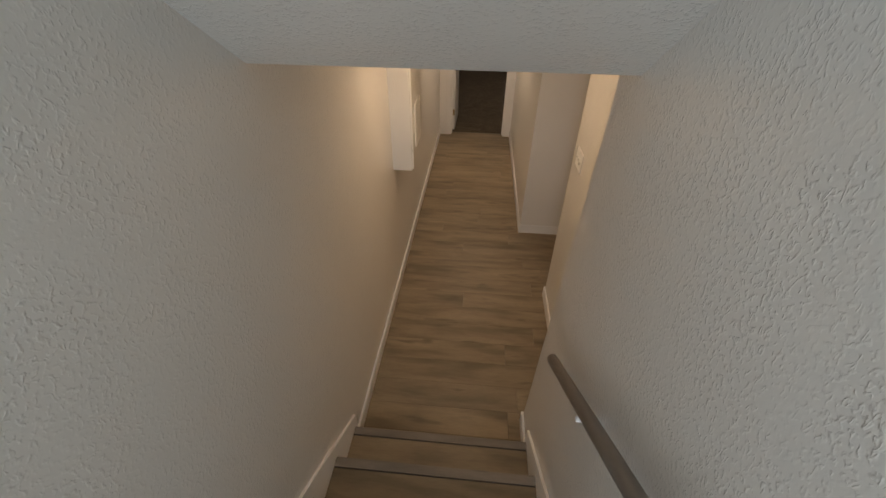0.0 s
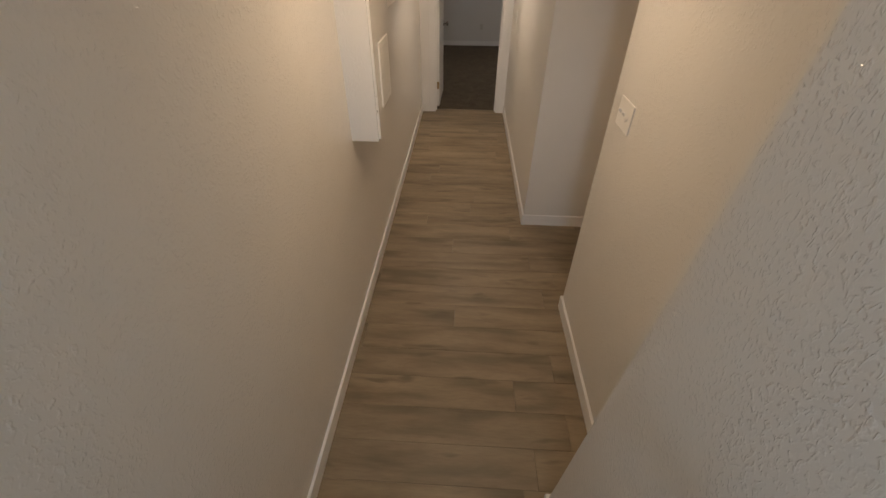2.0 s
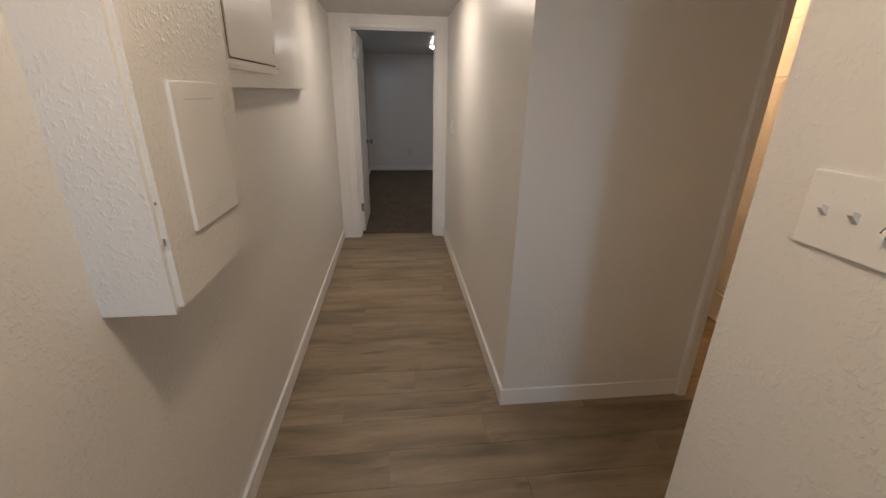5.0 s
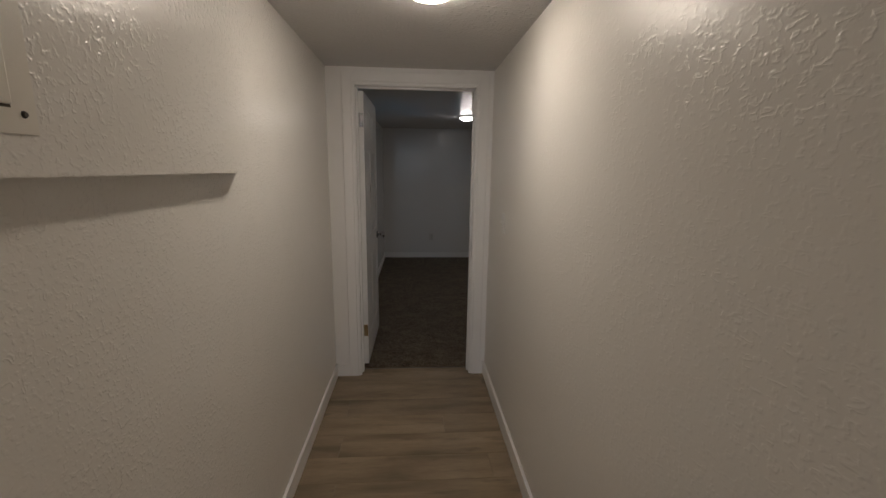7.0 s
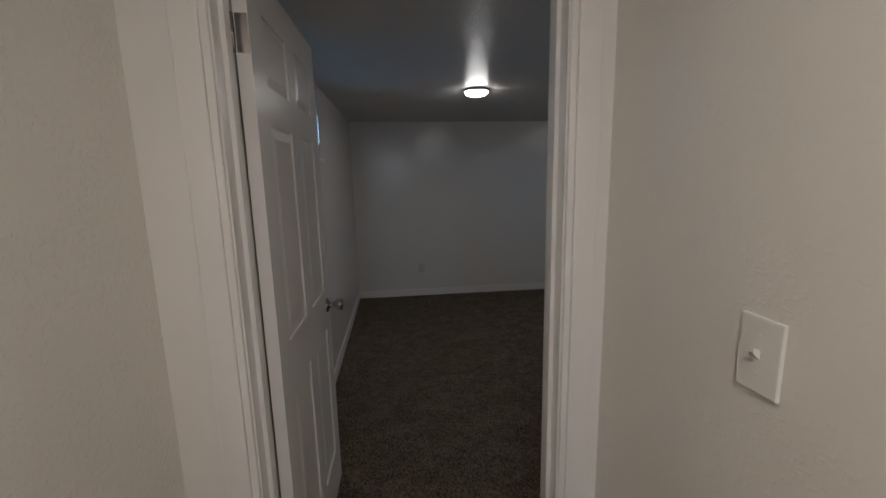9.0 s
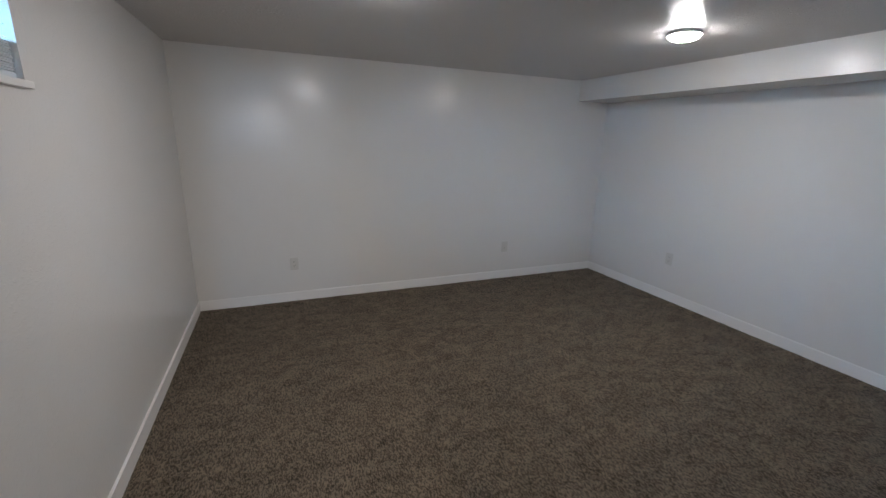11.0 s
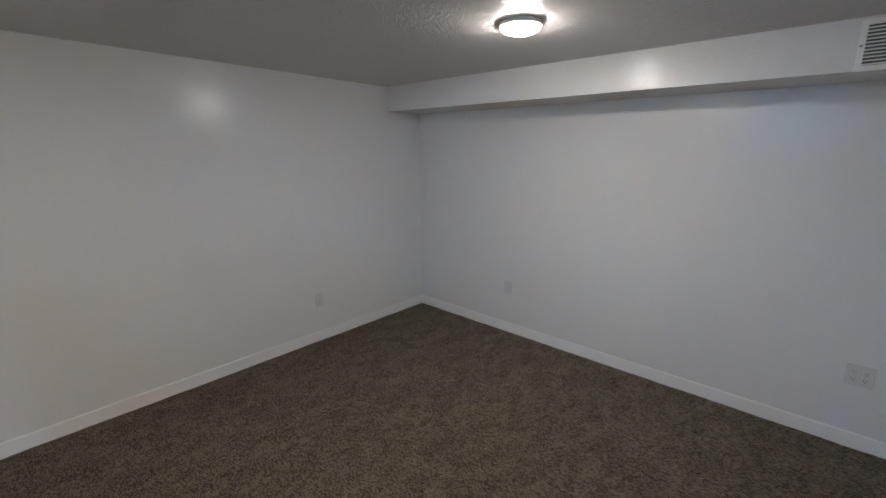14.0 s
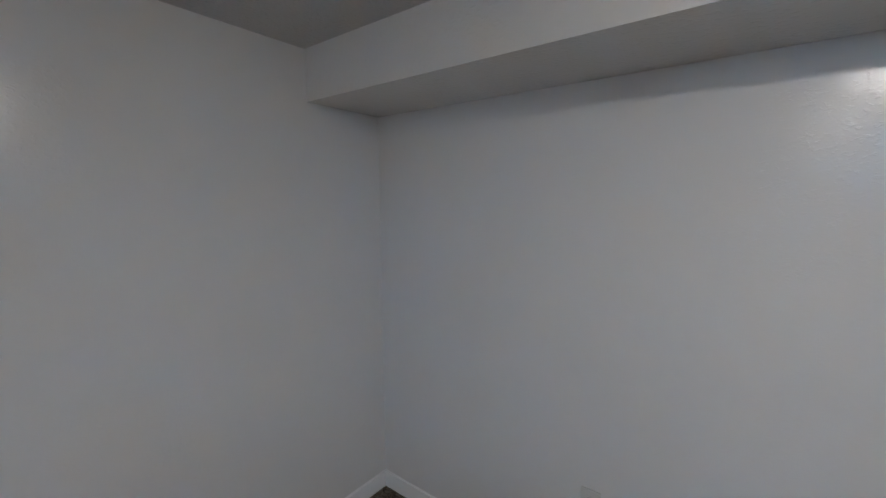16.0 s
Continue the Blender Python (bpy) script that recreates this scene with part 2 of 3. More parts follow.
def lathe(profile, seg=24, m=None):
    """A turned shape about the z axis from (radius, height) pairs."""
    bm = bmesh.new()
    rings = []
    for r, z in profile:
        if r < 1e-6:
            rings.append([bm.verts.new((0, 0, z))])
        else:
            rings.append([bm.verts.new((r * math.cos(2 * math.pi * i / seg), r * math.sin(2 * math.pi * i / seg), z)) for i in range(seg)])
    for p, q in zip(rings, rings[1:]):
        for i in range(seg):
            j = (i + 1) % seg
            if len(p) == 1 and len(q) == 1:
                continue
            if len(p) == 1:
                bm.faces.new((p[0], q[j], q[i]))
            elif len(q) == 1:
                bm.faces.new((p[i], p[j], q[0]))
            else:
                bm.faces.new((p[i], p[j], q[j], q[i]))
    bmesh.ops.recalc_face_normals(bm, faces=list(bm.faces))
    if m is not None:
        bmesh.ops.transform(bm, matrix=m, verts=list(bm.verts))
    return bm


def mesh_object(name, bm, mat, smooth=False):
    me = bpy.data.meshes.new(name)
    bm.to_mesh(me)
    bm.free()
    if smooth:
        for p in me.polygons:
            p.use_smooth = True
    me.materials.append(mat)
    return new(name, me)


def part(name, bm, mat, parent, label="", smooth=False):
    ob = mesh_object(name, bm, mat, smooth)
    ob.parent = parent
    if label:
        ob["label"] = label
    return ob


def thing(name, m, label, category, group="", kind=""):
    ob = new(name)
    ob.empty_display_size = 0.1
    ob.matrix_world = m
    return tagged(ob, label, category, group, kind)


def structure(name, bm, mat, label, category):
    return tagged(mesh_object(name, bm, mat), label, category, kind="structure")


# ---- plan: hall along y, bedroom beyond the door wall at y = 0 ----
HALL_W, HALL_C = 1.099, 2.150
MID_X, MID_Y = 1.253, -3.614          # switch wall and its end
NEAR_X, NEAR_Y = 0.992, -4.797        # stair wall and its end
JUT_Y, SIDE_X = -2.659, 2.06         # far side of the passage, its doorway
ROOM_L, ROOM_R, ROOM_F, ROOM_S, ROOM_C = 0.055, 4.270, 4.066, 0.120, 2.150
BEAM_X, BEAM_Z = 3.872, 1.940
CEIL_FALL, BEAM_FALL = 0.014, 0.013       # the bedroom ceiling and beam sink towards the closet, metres a metre
DOOR_L, DOOR_R, DOOR_H = 0.185, 0.982, 2.04
RISE, RUN, NOSE_Y, STEPS = 0.185, 0.265, -5.025, 8
UP = RISE * STEPS
BACK = -8.40
CLOSET_L, CLOSET_H = 3.05, 1.745
SKEW = math.atan2(0.145, 3.28)      # the closet side of the room runs out of square


def south(x):
    """Where the closet wall's face lies at x."""
    return ROOM_S + (x - 1.0) * math.tan(SKEW)


def room_ceiling(y):
    """Height of the bedroom ceiling at y."""
    return ROOM_C - CEIL_FALL * (ROOM_F - y)


WIN = (1.02, 1.995, 1.625, 2.075)      # window opening: y, y, z, z

structure("wall_left", boxes(((-0.14, BACK - 0.12, -0.1), (0, 0.0, 5.0))), M_HALL, "off-white hall wall with raised trowelled texture", "wall")
bm = boxes(((-0.2, 0.0, -0.1), (DOOR_L - 0.018, ROOM_S, 2.4)), ((DOOR_L - 0.018, 0.0, DOOR_H + 0.018), (DOOR_R + 0.018, ROOM_S, 2.4)))
structure("wall_door", bm, M_ROOM, "white wall around the bedroom doorway", "wall")
bm = prism([(DOOR_R + 0.018, 0.0), (CLOSET_L, 0.0), (CLOSET_L, south(CLOSET_L)), (DOOR_R + 0.018, south(DOOR_R + 0.018))], "z", -0.1, 2.4)
structure("wall_south", bm, M_ROOM, "smooth white bedroom wall between door and closet", "wall")
bm = prism([(CLOSET_L, 0.06), (ROOM_R + 0.12, 0.06), (ROOM_R + 0.12, south(ROOM_R + 0.12)), (CLOSET_L, south(CLOSET_L))], "z", CLOSET_H, 2.4)
structure("wall_closet_header", bm, M_ROOM, "smooth white wall above the closet doors", "wall")
structure("wall_passage", boxes(((HALL_W, JUT_Y, -0.1), (SIDE_X, -0.001, 2.3))), M_SMOOTH, "off-white textured wall block between hall and passage", "wall")
structure("wall_switch", boxes(((MID_X, NEAR_Y - 0.55, -0.1), (SIDE_X, MID_Y, 2.3))), M_HALL, "cream textured wall carrying the light switches", "wall")
stair_end = [(NEAR_Y, -0.1), (NEAR_Y, 0.10), (-4.820, 0.30), (-4.872, 0.80), (-4.938, 1.40), (-4.985, 1.85), (-5.010, 2.15), (-5.010, 5.0)]   # leans back
structure("wall_stair", prism(stair_end + [(BACK - 0.12, 5.0), (BACK - 0.12, -0.1)], "x", NEAR_X, MID_X - 0.002), M_STAIR, "off-white heavily textured wall beside the stairs", "wall")
bm = boxes(((-0.2, ROOM_S, -0.1), (ROOM_L, WIN[0], 2.4)), ((-0.2, WIN[1], -0.1), (ROOM_L, ROOM_F + 0.15, 2.4)),
           ((-0.2, WIN[0], -0.1), (ROOM_L, WIN[1], WIN[2])), ((-0.2, WIN[0], WIN[3]), (ROOM_L, WIN[1], 2.4)))
structure("wall_window", bm, M_ROOM, "smooth white bedroom wall with a high basement window", "wall")
structure("wall_far", boxes(((ROOM_L, ROOM_F, -0.1), (ROOM_R, ROOM_F + 0.15, 2.4))), M_ROOM, "smooth white satin-painted bedroom end wall", "wall")
structure("wall_right", boxes(((ROOM_R, -0.75, -0.1), (ROOM_R + 0.15, ROOM_F + 0.15, 2.4))), M_ROOM, "smooth white bedroom wall under the boxed beam", "wall")
# closet behind the sliding doors
structure("wall_closet", boxes(((CLOSET_L - 0.1, -0.75, -0.1), (ROOM_R, -0.65, 2.4)), ((CLOSET_L - 0.1, -0.65, -0.1), (CLOSET_L, -0.001, 2.4))), M_ROOM, "plain white inside walls of the closet", "wall")
# side room
bm = boxes(((SIDE_X, JUT_Y - 0.030, -0.1), (SIDE_X + 0.035, JUT_Y + 0.4, 2.3)), ((SIDE_X, MID_Y - 0.1, -0.1), (SIDE_X + 0.035, MID_Y + 0.08, 2.3)),
           ((SIDE_X, MID_Y + 0.08, 2.04), (SIDE_X + 0.035, JUT_Y - 0.030, 2.3)))
structure("wall_side_door", bm, M_JUT, "off-white wall around the side doorway", "wall")
structure("wall_side_room", boxes(((2.80, MID_Y - 0.2, -0.1), (2.92, -2.44, 2.3)), ((2.80, -1.70, -0.1), (2.92, -1.4, 2.3)), ((2.80, -2.44, 2.03), (2.92, -1.70, 2.3)),
           ((2.90, -2.5, -0.1), (2.98, -1.6, 2.3)),
           ((SIDE_X + 0.03, -1.52, -0.1), (2.80, -1.4, 2.3)), ((SIDE_X + 0.03, MID_Y - 0.2, -0.1), (2.80, MID_Y - 0.1, 2.3))), M_JUT, "cream walls of the small side room", "wall")
# upper end of the stairs, out of view; its slit is assumed, to shape the daylight
structure("wall_upper", boxes(((-0.1, BACK - 0.12, 0.0), (0.05, BACK, 5.0)), ((0.46, BACK - 0.12, 0.0), (NEAR_X, BACK, 5.0)), ((0.05, BACK - 0.12, 0.0), (0.46, BACK, UP + 0.02)),
           ((0.05, BACK - 0.12, 3.52), (0.46, BACK, 5.0))), M_STAIR, "unseen off-white wall with an assumed tall narrow daylight slit", "wall")

SOF = 0.66
structure("ceiling_hall", boxes(((-0.1, -5.165, HALL_C), (2.95, -0.001, 2.32))), M_CEIL, "low off-white textured hall ceiling", "ceiling")
bm = prism([(ROOM_S - 0.1, room_ceiling(ROOM_S - 0.1)), (ROOM_F + 0.05, room_ceiling(ROOM_F + 0.05)), (ROOM_F + 0.05, 2.32), (ROOM_S - 0.1, 2.32)], "x", -0.1, ROOM_R + 0.05)
box(bm, (CLOSET_L - 0.05, -0.7, ROOM_C), (ROOM_R + 0.05, ROOM_S - 0.1, 2.32))
structure("ceiling_bedroom", bm, M_CEIL, "low greyish white textured bedroom ceiling", "ceiling")
structure("ceiling_stair", prism([(-5.165, HALL_C), (-5.165, HALL_C + 0.16), (-6.9, HALL_C + 1.8 * SOF + 0.16), (-6.9, HALL_C + 1.8 * SOF)], "x", -0.01, NEAR_X + 0.3), M_STAIR, "sloping textured plaster soffit above the stairs", "ceiling")
structure("ceiling_upper", boxes(((-0.05, BACK - 0.1, 4.98), (NEAR_X + 0.05, -6.8, 5.1)), ((-0.05, -6.9, HALL_C + 1.8 * SOF), (NEAR_X + 0.05, -6.8, 5.0))), M_STAIR, "plain ceiling over the upper stairs", "ceiling")
y0 = ROOM_S + 0.05
bm = prism([(y0, BEAM_Z - BEAM_FALL * (ROOM_F - y0)), (ROOM_F, BEAM_Z), (ROOM_F, ROOM_C + 0.02), (y0, ROOM_C + 0.02)], "x", BEAM_X, ROOM_R)
structure("boxed_beam", bm, M_BEAM, "white boxed-in duct running under the ceiling", "beam")

# utility boxes on the hall wall
bm = prism([(0.0, -3.512), (0.152, -3.512), (0.152, -3.035), (0.0, -3.035)], "z", 1.057, HALL_C)
bmesh.ops.bevel(bm, geom=[e for e in bm.edges if all(v.co.x > 0.1 for v in e.verts)], offset=0.012, segments=4, affect="EDGES")
deep = structure("wall_box_deep", bm, M_HALL, "textured drywall box standing out from the hall wall", "wall box")
for z, h in ((1.205, 0.014), (1.285, 0.006)):
    part("edge_chip", boxes(((0.1460, -3.5090, z), (0.1490, -3.5060, z + h))), M_NOSE, deep, "dark chip in the box's plaster edge")
bm = prism([(0.0, -3.035), (0.07, -3.035), (0.07, -1.515), (0.060, -1.494), (0.034, -1.472), (0.012, -1.452), (0.0, -1.422)], "z", 1.495, HALL_C)
structure("wall_box_shallow", bm, M_HALL, "shallow textured drywall box around the breaker panel", "wall box")

# ---- floors ----
structure("floor_slab", boxes(((-0.1, NOSE_Y - 0.3, -0.12), (3.0, 0.09, -0.012)), ((-0.1, 0.09, -0.12), (ROOM_R + 0.1, ROOM_F + 0.1, -0.012)), ((CLOSET_L - 0.05, -0.7, -0.12), (ROOM_R + 0.1, 0.09, -0.012))), M_SLAB, "bare concrete slab under the floor coverings", "floor")


def carpet_sheet():
    bm = bmesh.new()
    nx, ny = 150, 140
    x0, x1, y0, y1 = ROOM_L, ROOM_R, 0.092, ROOM_F
    grid = []
    for j in range(ny + 1):
        row = []
        for i in range(nx + 1):
            x, y = x0 + (x1 - x0) * i / nx, y0 + (y1 - y0) * j / ny
            z = 0.010 + 0.0025 * noise.noise((x * 6, y * 6, 0)) + 0.002 * noise.noise((x * 25, y * 25, 3))
            if y < 0.12:
                z = 0.004
            row.append(bm.verts.new((x, y, z)))
        grid.append(row)
    for j in range(ny):
        for i in range(nx):
            bm.faces.new((grid[j][i], grid[j][i + 1], grid[j + 1][i + 1], grid[j + 1][i]))
    box(bm, (CLOSET_L, -0.65, -0.01), (ROOM_R, 0.093, 0.008))
    return bm


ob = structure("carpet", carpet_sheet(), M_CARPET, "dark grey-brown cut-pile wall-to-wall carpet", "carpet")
for p in ob.data.polygons:
    p.use_smooth = True

# ---- baseboards ----
BH, BT = 0.098, 0.013


def baseboard(name, x0, y0, x1, y1, nx, ny, h=BH, z=0.0):
    """A board from one point on the wall line to another; nx, ny is the way the wall faces."""
    lo = (min(x0, x1) + min(0, nx * BT), min(y0, y1) + min(0, ny * BT), z)
    hi = (max(x0, x1) + max(0, nx * BT), max(y0, y1) + max(0, ny * BT), z + h)
    bm = boxes((lo, hi))
    top = [e for e in bm.edges if all(abs(v.co.z - z - h) < 1e-5 for v in e.verts)]
    bmesh.ops.bevel(bm, geom=top, offset=0.006, segments=2, affect="EDGES")
    return structure(name, bm, M_TRIM, "white painted flat baseboard", "baseboard")


baseboard("baseboard_hall_left", 0, NOSE_Y + 0.03, 0, -0.002, 1, 0)
baseboard("baseboard_hall_right", HALL_W, JUT_Y - BT, HALL_W, -0.002, -1, 0)
baseboard("baseboard_passage", HALL_W, JUT_Y, SIDE_X - 0.014, JUT_Y, 0, -1)
baseboard("baseboard_switch_wall", MID_X, NEAR_Y + 0.001, MID_X, MID_Y + BT, -1, 0)
baseboard("baseboard_switch_end", MID_X, MID_Y, SIDE_X - 0.014, MID_Y, 0, 1)
baseboard("baseboard_stair_wall", NEAR_X, NOSE_Y + 0.03, NEAR_X, NEAR_Y + BT, -1, 0)
baseboard("baseboard_stair_end", NEAR_X, NEAR_Y, MID_X - BT, NEAR_Y, 0, 1)
baseboard("baseboard_door_left", BT, 0, 0.103, 0, 0, -1)
baseboard("baseboard_door_right", 1.064, 0, HALL_W - BT, 0, 0, -1)
baseboard("baseboard_far", ROOM_L, ROOM_F, ROOM_R, ROOM_F, 0, -1, 0.1)
baseboard("baseboard_right", ROOM_R, south(ROOM_R) - 0.02, ROOM_R, ROOM_F - BT, -1, 0, 0.1)
baseboard("baseboard_window", ROOM_L, ROOM_S, ROOM_L, ROOM_F - BT, 1, 0, 0.1)
bb = baseboard("baseboard_south", 0.075, 0, CLOSET_L - 1.0 - 0.02, 0, 0, 1, 0.1)
bb.matrix_world = pose(1.0, ROOM_S, 0, 0, 0, math.degrees(SKEW))


# ---- door frames ----
def door_frame(name, x0, x1, h, y_front, y_back, face, label):
    """Jamb lining and stepped casing round an opening in a wall along x; the casing is on the side that faces -y (face -1) or +y (1) or both (0)."""
    root = thing(name, pose((x0 + x1) / 2, y_front, 0), label, "door frame", kind="structure")
    c, w = (x0 + x1) / 2, (x1 - x0) / 2
    t = 0.018
    d = y_back - y_front
    part("jamb", boxes(((-w - t, 0.0, 0), (-w, d, h)),), M_TRIM, root)
    part("jamb", boxes(((w, 0.0, 0), (w + t, d, h)),), M_TRIM, root)
    part("head_jamb", boxes(((-w - t, 0.0, h), (w + t, d, h + t)),), M_TRIM, root)
    s = 0.011
    part("door_stop", boxes(((-w, 0.045, 0), (-w + s, 0.080, h)),), M_TRIM, root)
    part("door_stop", boxes(((w - s, 0.045, 0), (w, 0.080, h)),), M_TRIM, root)
    part("door_stop", boxes(((-w, 0.045, h - s), (w, 0.080, h)),), M_TRIM, root)
    sides = [(-0.0, -1)] if face <= 0 else []
    if face >= 0:
        sides.append((d, 1))
    for y, sgn in sides:
        for (a, b, th) in ((0.004, 0.022, 0.010), (0.022, 0.082, 0.016)):
            ya, yb = sorted((y, y + sgn * th))
            for sx in (-1, 1):
                xa, xb = sorted((sx * (w + a), sx * (w + b)))
                bm = soft_box((xa, ya, 0.0), (xb, yb, h + b), 0.003)
                part("casing", bm, M_TRIM, root)
            part("head_casing", soft_box((-w - a, ya, h + a), (w + a, yb, h + b), 0.003), M_TRIM, root)
    return root


door_frame("door_frame_1", DOOR_L, DOOR_R, DOOR_H, 0.0, ROOM_S, 0, "white painted jamb and stepped casing of the bedroom door")
structure("door_wall_board", boxes(((0.0, -0.006, BH), (0.100, 0.0, HALL_C)), ((1.067, -0.006, BH), (HALL_W, 0.0, HALL_C)), ((0.100, -0.006, 2.124), (1.067, 0.0, HALL_C))), M_TRIM, "flat white filler boards around the bedroom door casing", "trim")
# casing of the side doorway, facing the passage
root = thing("door_frame_2", pose(SIDE_X, JUT_Y, 0), "off-white casing of the side doorway", "door frame", kind="structure")
part("casing", soft_box((-0.014, -0.028, 0), (0.0, 0.0, 2.10), 0.003), M_TRIM, root)
part("casing", soft_box((-0.014, MID_Y - JUT_Y, 0), (0.0, MID_Y - JUT_Y + 0.07, 2.10), 0.003), M_TRIM, root)
part("head_casing", soft_box((-0.014, MID_Y - JUT_Y + 0.07, 2.035), (0.0, -0.028, 2.10), 0.003), M_TRIM, root)


# ---- six-panel doors ----
def panel_door(name, m, w, h, label, knob_side=1, knob=True, hinges=True):
    """A moulded six-panel leaf; hinge edge at local x = 0, face towards -y, 35 mm thick."""
    root = thing(name, m, label, "door", kind="structure")
    t, rec = 0.035, 0.007
    stile, mid = 0.105, 0.10
    cols = ((stile, w / 2 - mid / 2), (w / 2 + mid / 2, w - stile))
    rows = ((0.20, 0.80), (0.97, 1.60), (1.70, h - 0.11))
    bm = boxes(((0, rec, 0.0), (w, t - rec, h)))
    for y0, y1 in ((0.0, rec), (t - rec, t)):
        box(bm, (0, y0, 0), (stile, y1, h))
        box(bm, (w - stile, y0, 0), (w, y1, h))
        box(bm, (cols[0][1], y0, 0), (cols[1][0], y1, h))
        zs = [0.0] + [z for r in rows for z in r] + [h]
        for z0, z1 in zip(zs[::2], zs[1::2]):
            for a, b in cols:
                box(bm, (a, y0, z0), (b, y1, z1))
    part("leaf", bm, M_DOOR, root)
    for a, b in cols:
        for z0, z1 in rows:
            bm = bmesh.new()
            g = 0.036
            for s in (0, 1):
                yb, yf = (rec + 0.0005, 0.0015) if s == 0 else (t - rec - 0.0005, t - 0.0015)
                lo = [bm.verts.new(p) for p in ((a + 0.004, yb, z0 + 0.004), (b - 0.004, yb, z0 + 0.004), (b - 0.004, yb, z1 - 0.004), (a + 0.004, yb, z1 - 0.004))]
                hi = [bm.verts.new(p) for p in ((a + g, yf, z0 + g), (b - g, yf, z0 + g), (b - g, yf, z1 - g), (a + g, yf, z1 - g))]
                bm.faces.new(hi)
                for i in range(4):
                    j = (i + 1) % 4
                    bm.faces.new((lo[i], lo[j], hi[j], hi[i]))
            bmesh.ops.recalc_face_normals(bm, faces=list(bm.faces))
            part("panel", bm, M_DOOR, root)
    if knob:
        for s in (-1, 1):
            turn = Matrix.Translation((w - 0.065, 0 if s < 0 else t, 0.897)) @ pose(0, 0, 0, 90 if s < 0 else -90)
            k = part("door_knob", lathe([(0, 0), (0.033, 0), (0.033, 0.005), (0.026, 0.009), (0.013, 0.012), (0.011, 0.030), (0.020, 0.036), (0.0255, 0.044), (0.0265, 0.062), (0.024, 0.068), (0.0, 0.0705)], 28, turn), M_NICKEL, root, "brushed nickel round knob", True)
        part("latch_plate", boxes(((w, 0.006, 0.867), (w + 0.001, t - 0.006, 0.927))), M_NICKEL, root)
    if hinges:
        for z, mat in ((0.27, M_BRASS), (1.80, M_NICKEL)):
            hg = part("hinge", boxes(((-0.0018, 0.002, z - 0.045), (0.0, t - 0.004, z + 0.045))), mat, root, "worn brass butt hinge with paint marks")
            bmk = lathe([(0, -0.047), (0.0065, -0.045), (0.0065, 0.045), (0, 0.047)], 12, Matrix.Translation((-0.004, t + 0.004, z)))
            part("hinge_pin", bmk, mat, hg, "", True)
    return root


# bedroom door: stands open against the window wall; its face looks into the room
panel_door("door_1", pose(0.226, 0.115, 0.034, 0, 0, 89.2) @ pose(0, 0, 0), 0.765, 1.990, "white six-panel bedroom door standing wide open", 1)
# closed door at the back of the side room
panel_door("door_2", pose(2.803, -1.705, 0.012, 0, 0, -90.0), 0.73, 2.01, "cream six-panel door in the warm side room", 1, knob=False)

# ---- stairs ----
stairs = thing("staircase", pose(0, NOSE_Y, 0), "narrow stairs with wood-look treads and grey nosings", "stairs", kind="structure")
for i in range(STEPS):
    y, z = -i * RUN, (i + 1) * RISE
    part("tread", boxes(((0.013, y - RUN - 0.02, z - 0.03), (NEAR_X - 0.013, y - 0.055, z - 0.003))), M_VINYL, stairs, "brown wood-look vinyl tread")
    bm = boxes(((0.013, y - 0.050, z - 0.032), (NEAR_X - 0.013, y, z + 0.002)))
    edge = [e for e in bm.edges if all(abs(v.co.y - y) < 1e-5 and abs(v.co.z - z - 0.002) < 1e-5 for v in e.verts)]
    bmesh.ops.bevel(bm, geom=edge, offset=0.010, segments=3, affect="EDGES")
    part("nosing", bm, M_NOSE, stairs, "grey-brown stair nosing strip")
    part("riser", boxes(((0.013, y - 0.045, z - RISE), (NEAR_X - 0.013, y - 0.022, z - 0.0325))), M_TRIM, stairs)
part("landing", boxes(((0, BACK - NOSE_Y, UP - 0.1), (NEAR_X, -STEPS * RUN - 0.02, UP - 0.004))), M_VINYL, stairs)
L = (STEPS - 1) * RUN
for x0, x1 in ((0.0, 0.013), (NEAR_X - 0.013, NEAR_X)):
    bm = prism([(0.03, 0.0), (0.03, 0.25), (-0.0, 0.268), (-L, 0.268 + L * RISE / RUN), (-L, 0.0)], "x", x0, x1)
    part("skirt_board", bm, M_TRIM, stairs, "white sloping skirt board")

# handrail
rail = thing("handrail", pose(0.940, -5.222, 1.148), "grey-brown round wooden handrail on wall brackets", "handrail")
ang = math.degrees(math.atan2(0.66, 1.0))
ln = 2.7
part("rail", lathe([(0, 0), (0.016, 0.0), (0.0205, 0.005), (0.0205, ln), (0, ln)], 24, pose(0, 0, 0, 90 - ang)), M_RAIL, rail, "", True)
for d in (0.42, 1.9):
    y, z = -d * math.cos(radians(ang)), d * math.sin(radians(ang))
    bm = lathe([(0, 0.0), (0.006, 0.0), (0.006, 0.036), (0, 0.036)], 12, Matrix.Translation((0, y, z - 0.052)))
    box(bm, (-0.006, y - 0.006, z - 0.062), (0.046, y + 0.006, z - 0.052))
    box(bm, (0.046, y - 0.012, z - 0.070), (0.0495, y + 0.012, z - 0.044))
    part("bracket", bm, M_TRIM, rail, "white painted rail bracket")


# ---- ceiling lamps ----
def ceiling_lamp(m, mat, label, group):
    root = thing("ceiling_lamp", m, label, "ceiling lamp", group)
    part("rim", lathe([(0.0, -0.001), (0.088, -0.001), (0.093, -0.008), (0.094, -0.015), (0.092, -0.019), (0.087, -0.019), (0.0, -0.018)], 40), M_RIM, root, "white enamelled rim", True)
    part("diffuser", lathe([(0.0865, -0.0195), (0.084, -0.027), (0.069, -0.038), (0.040, -0.047), (0.0, -0.050)], 28), mat, root, "glowing frosted dome", True)
    return root


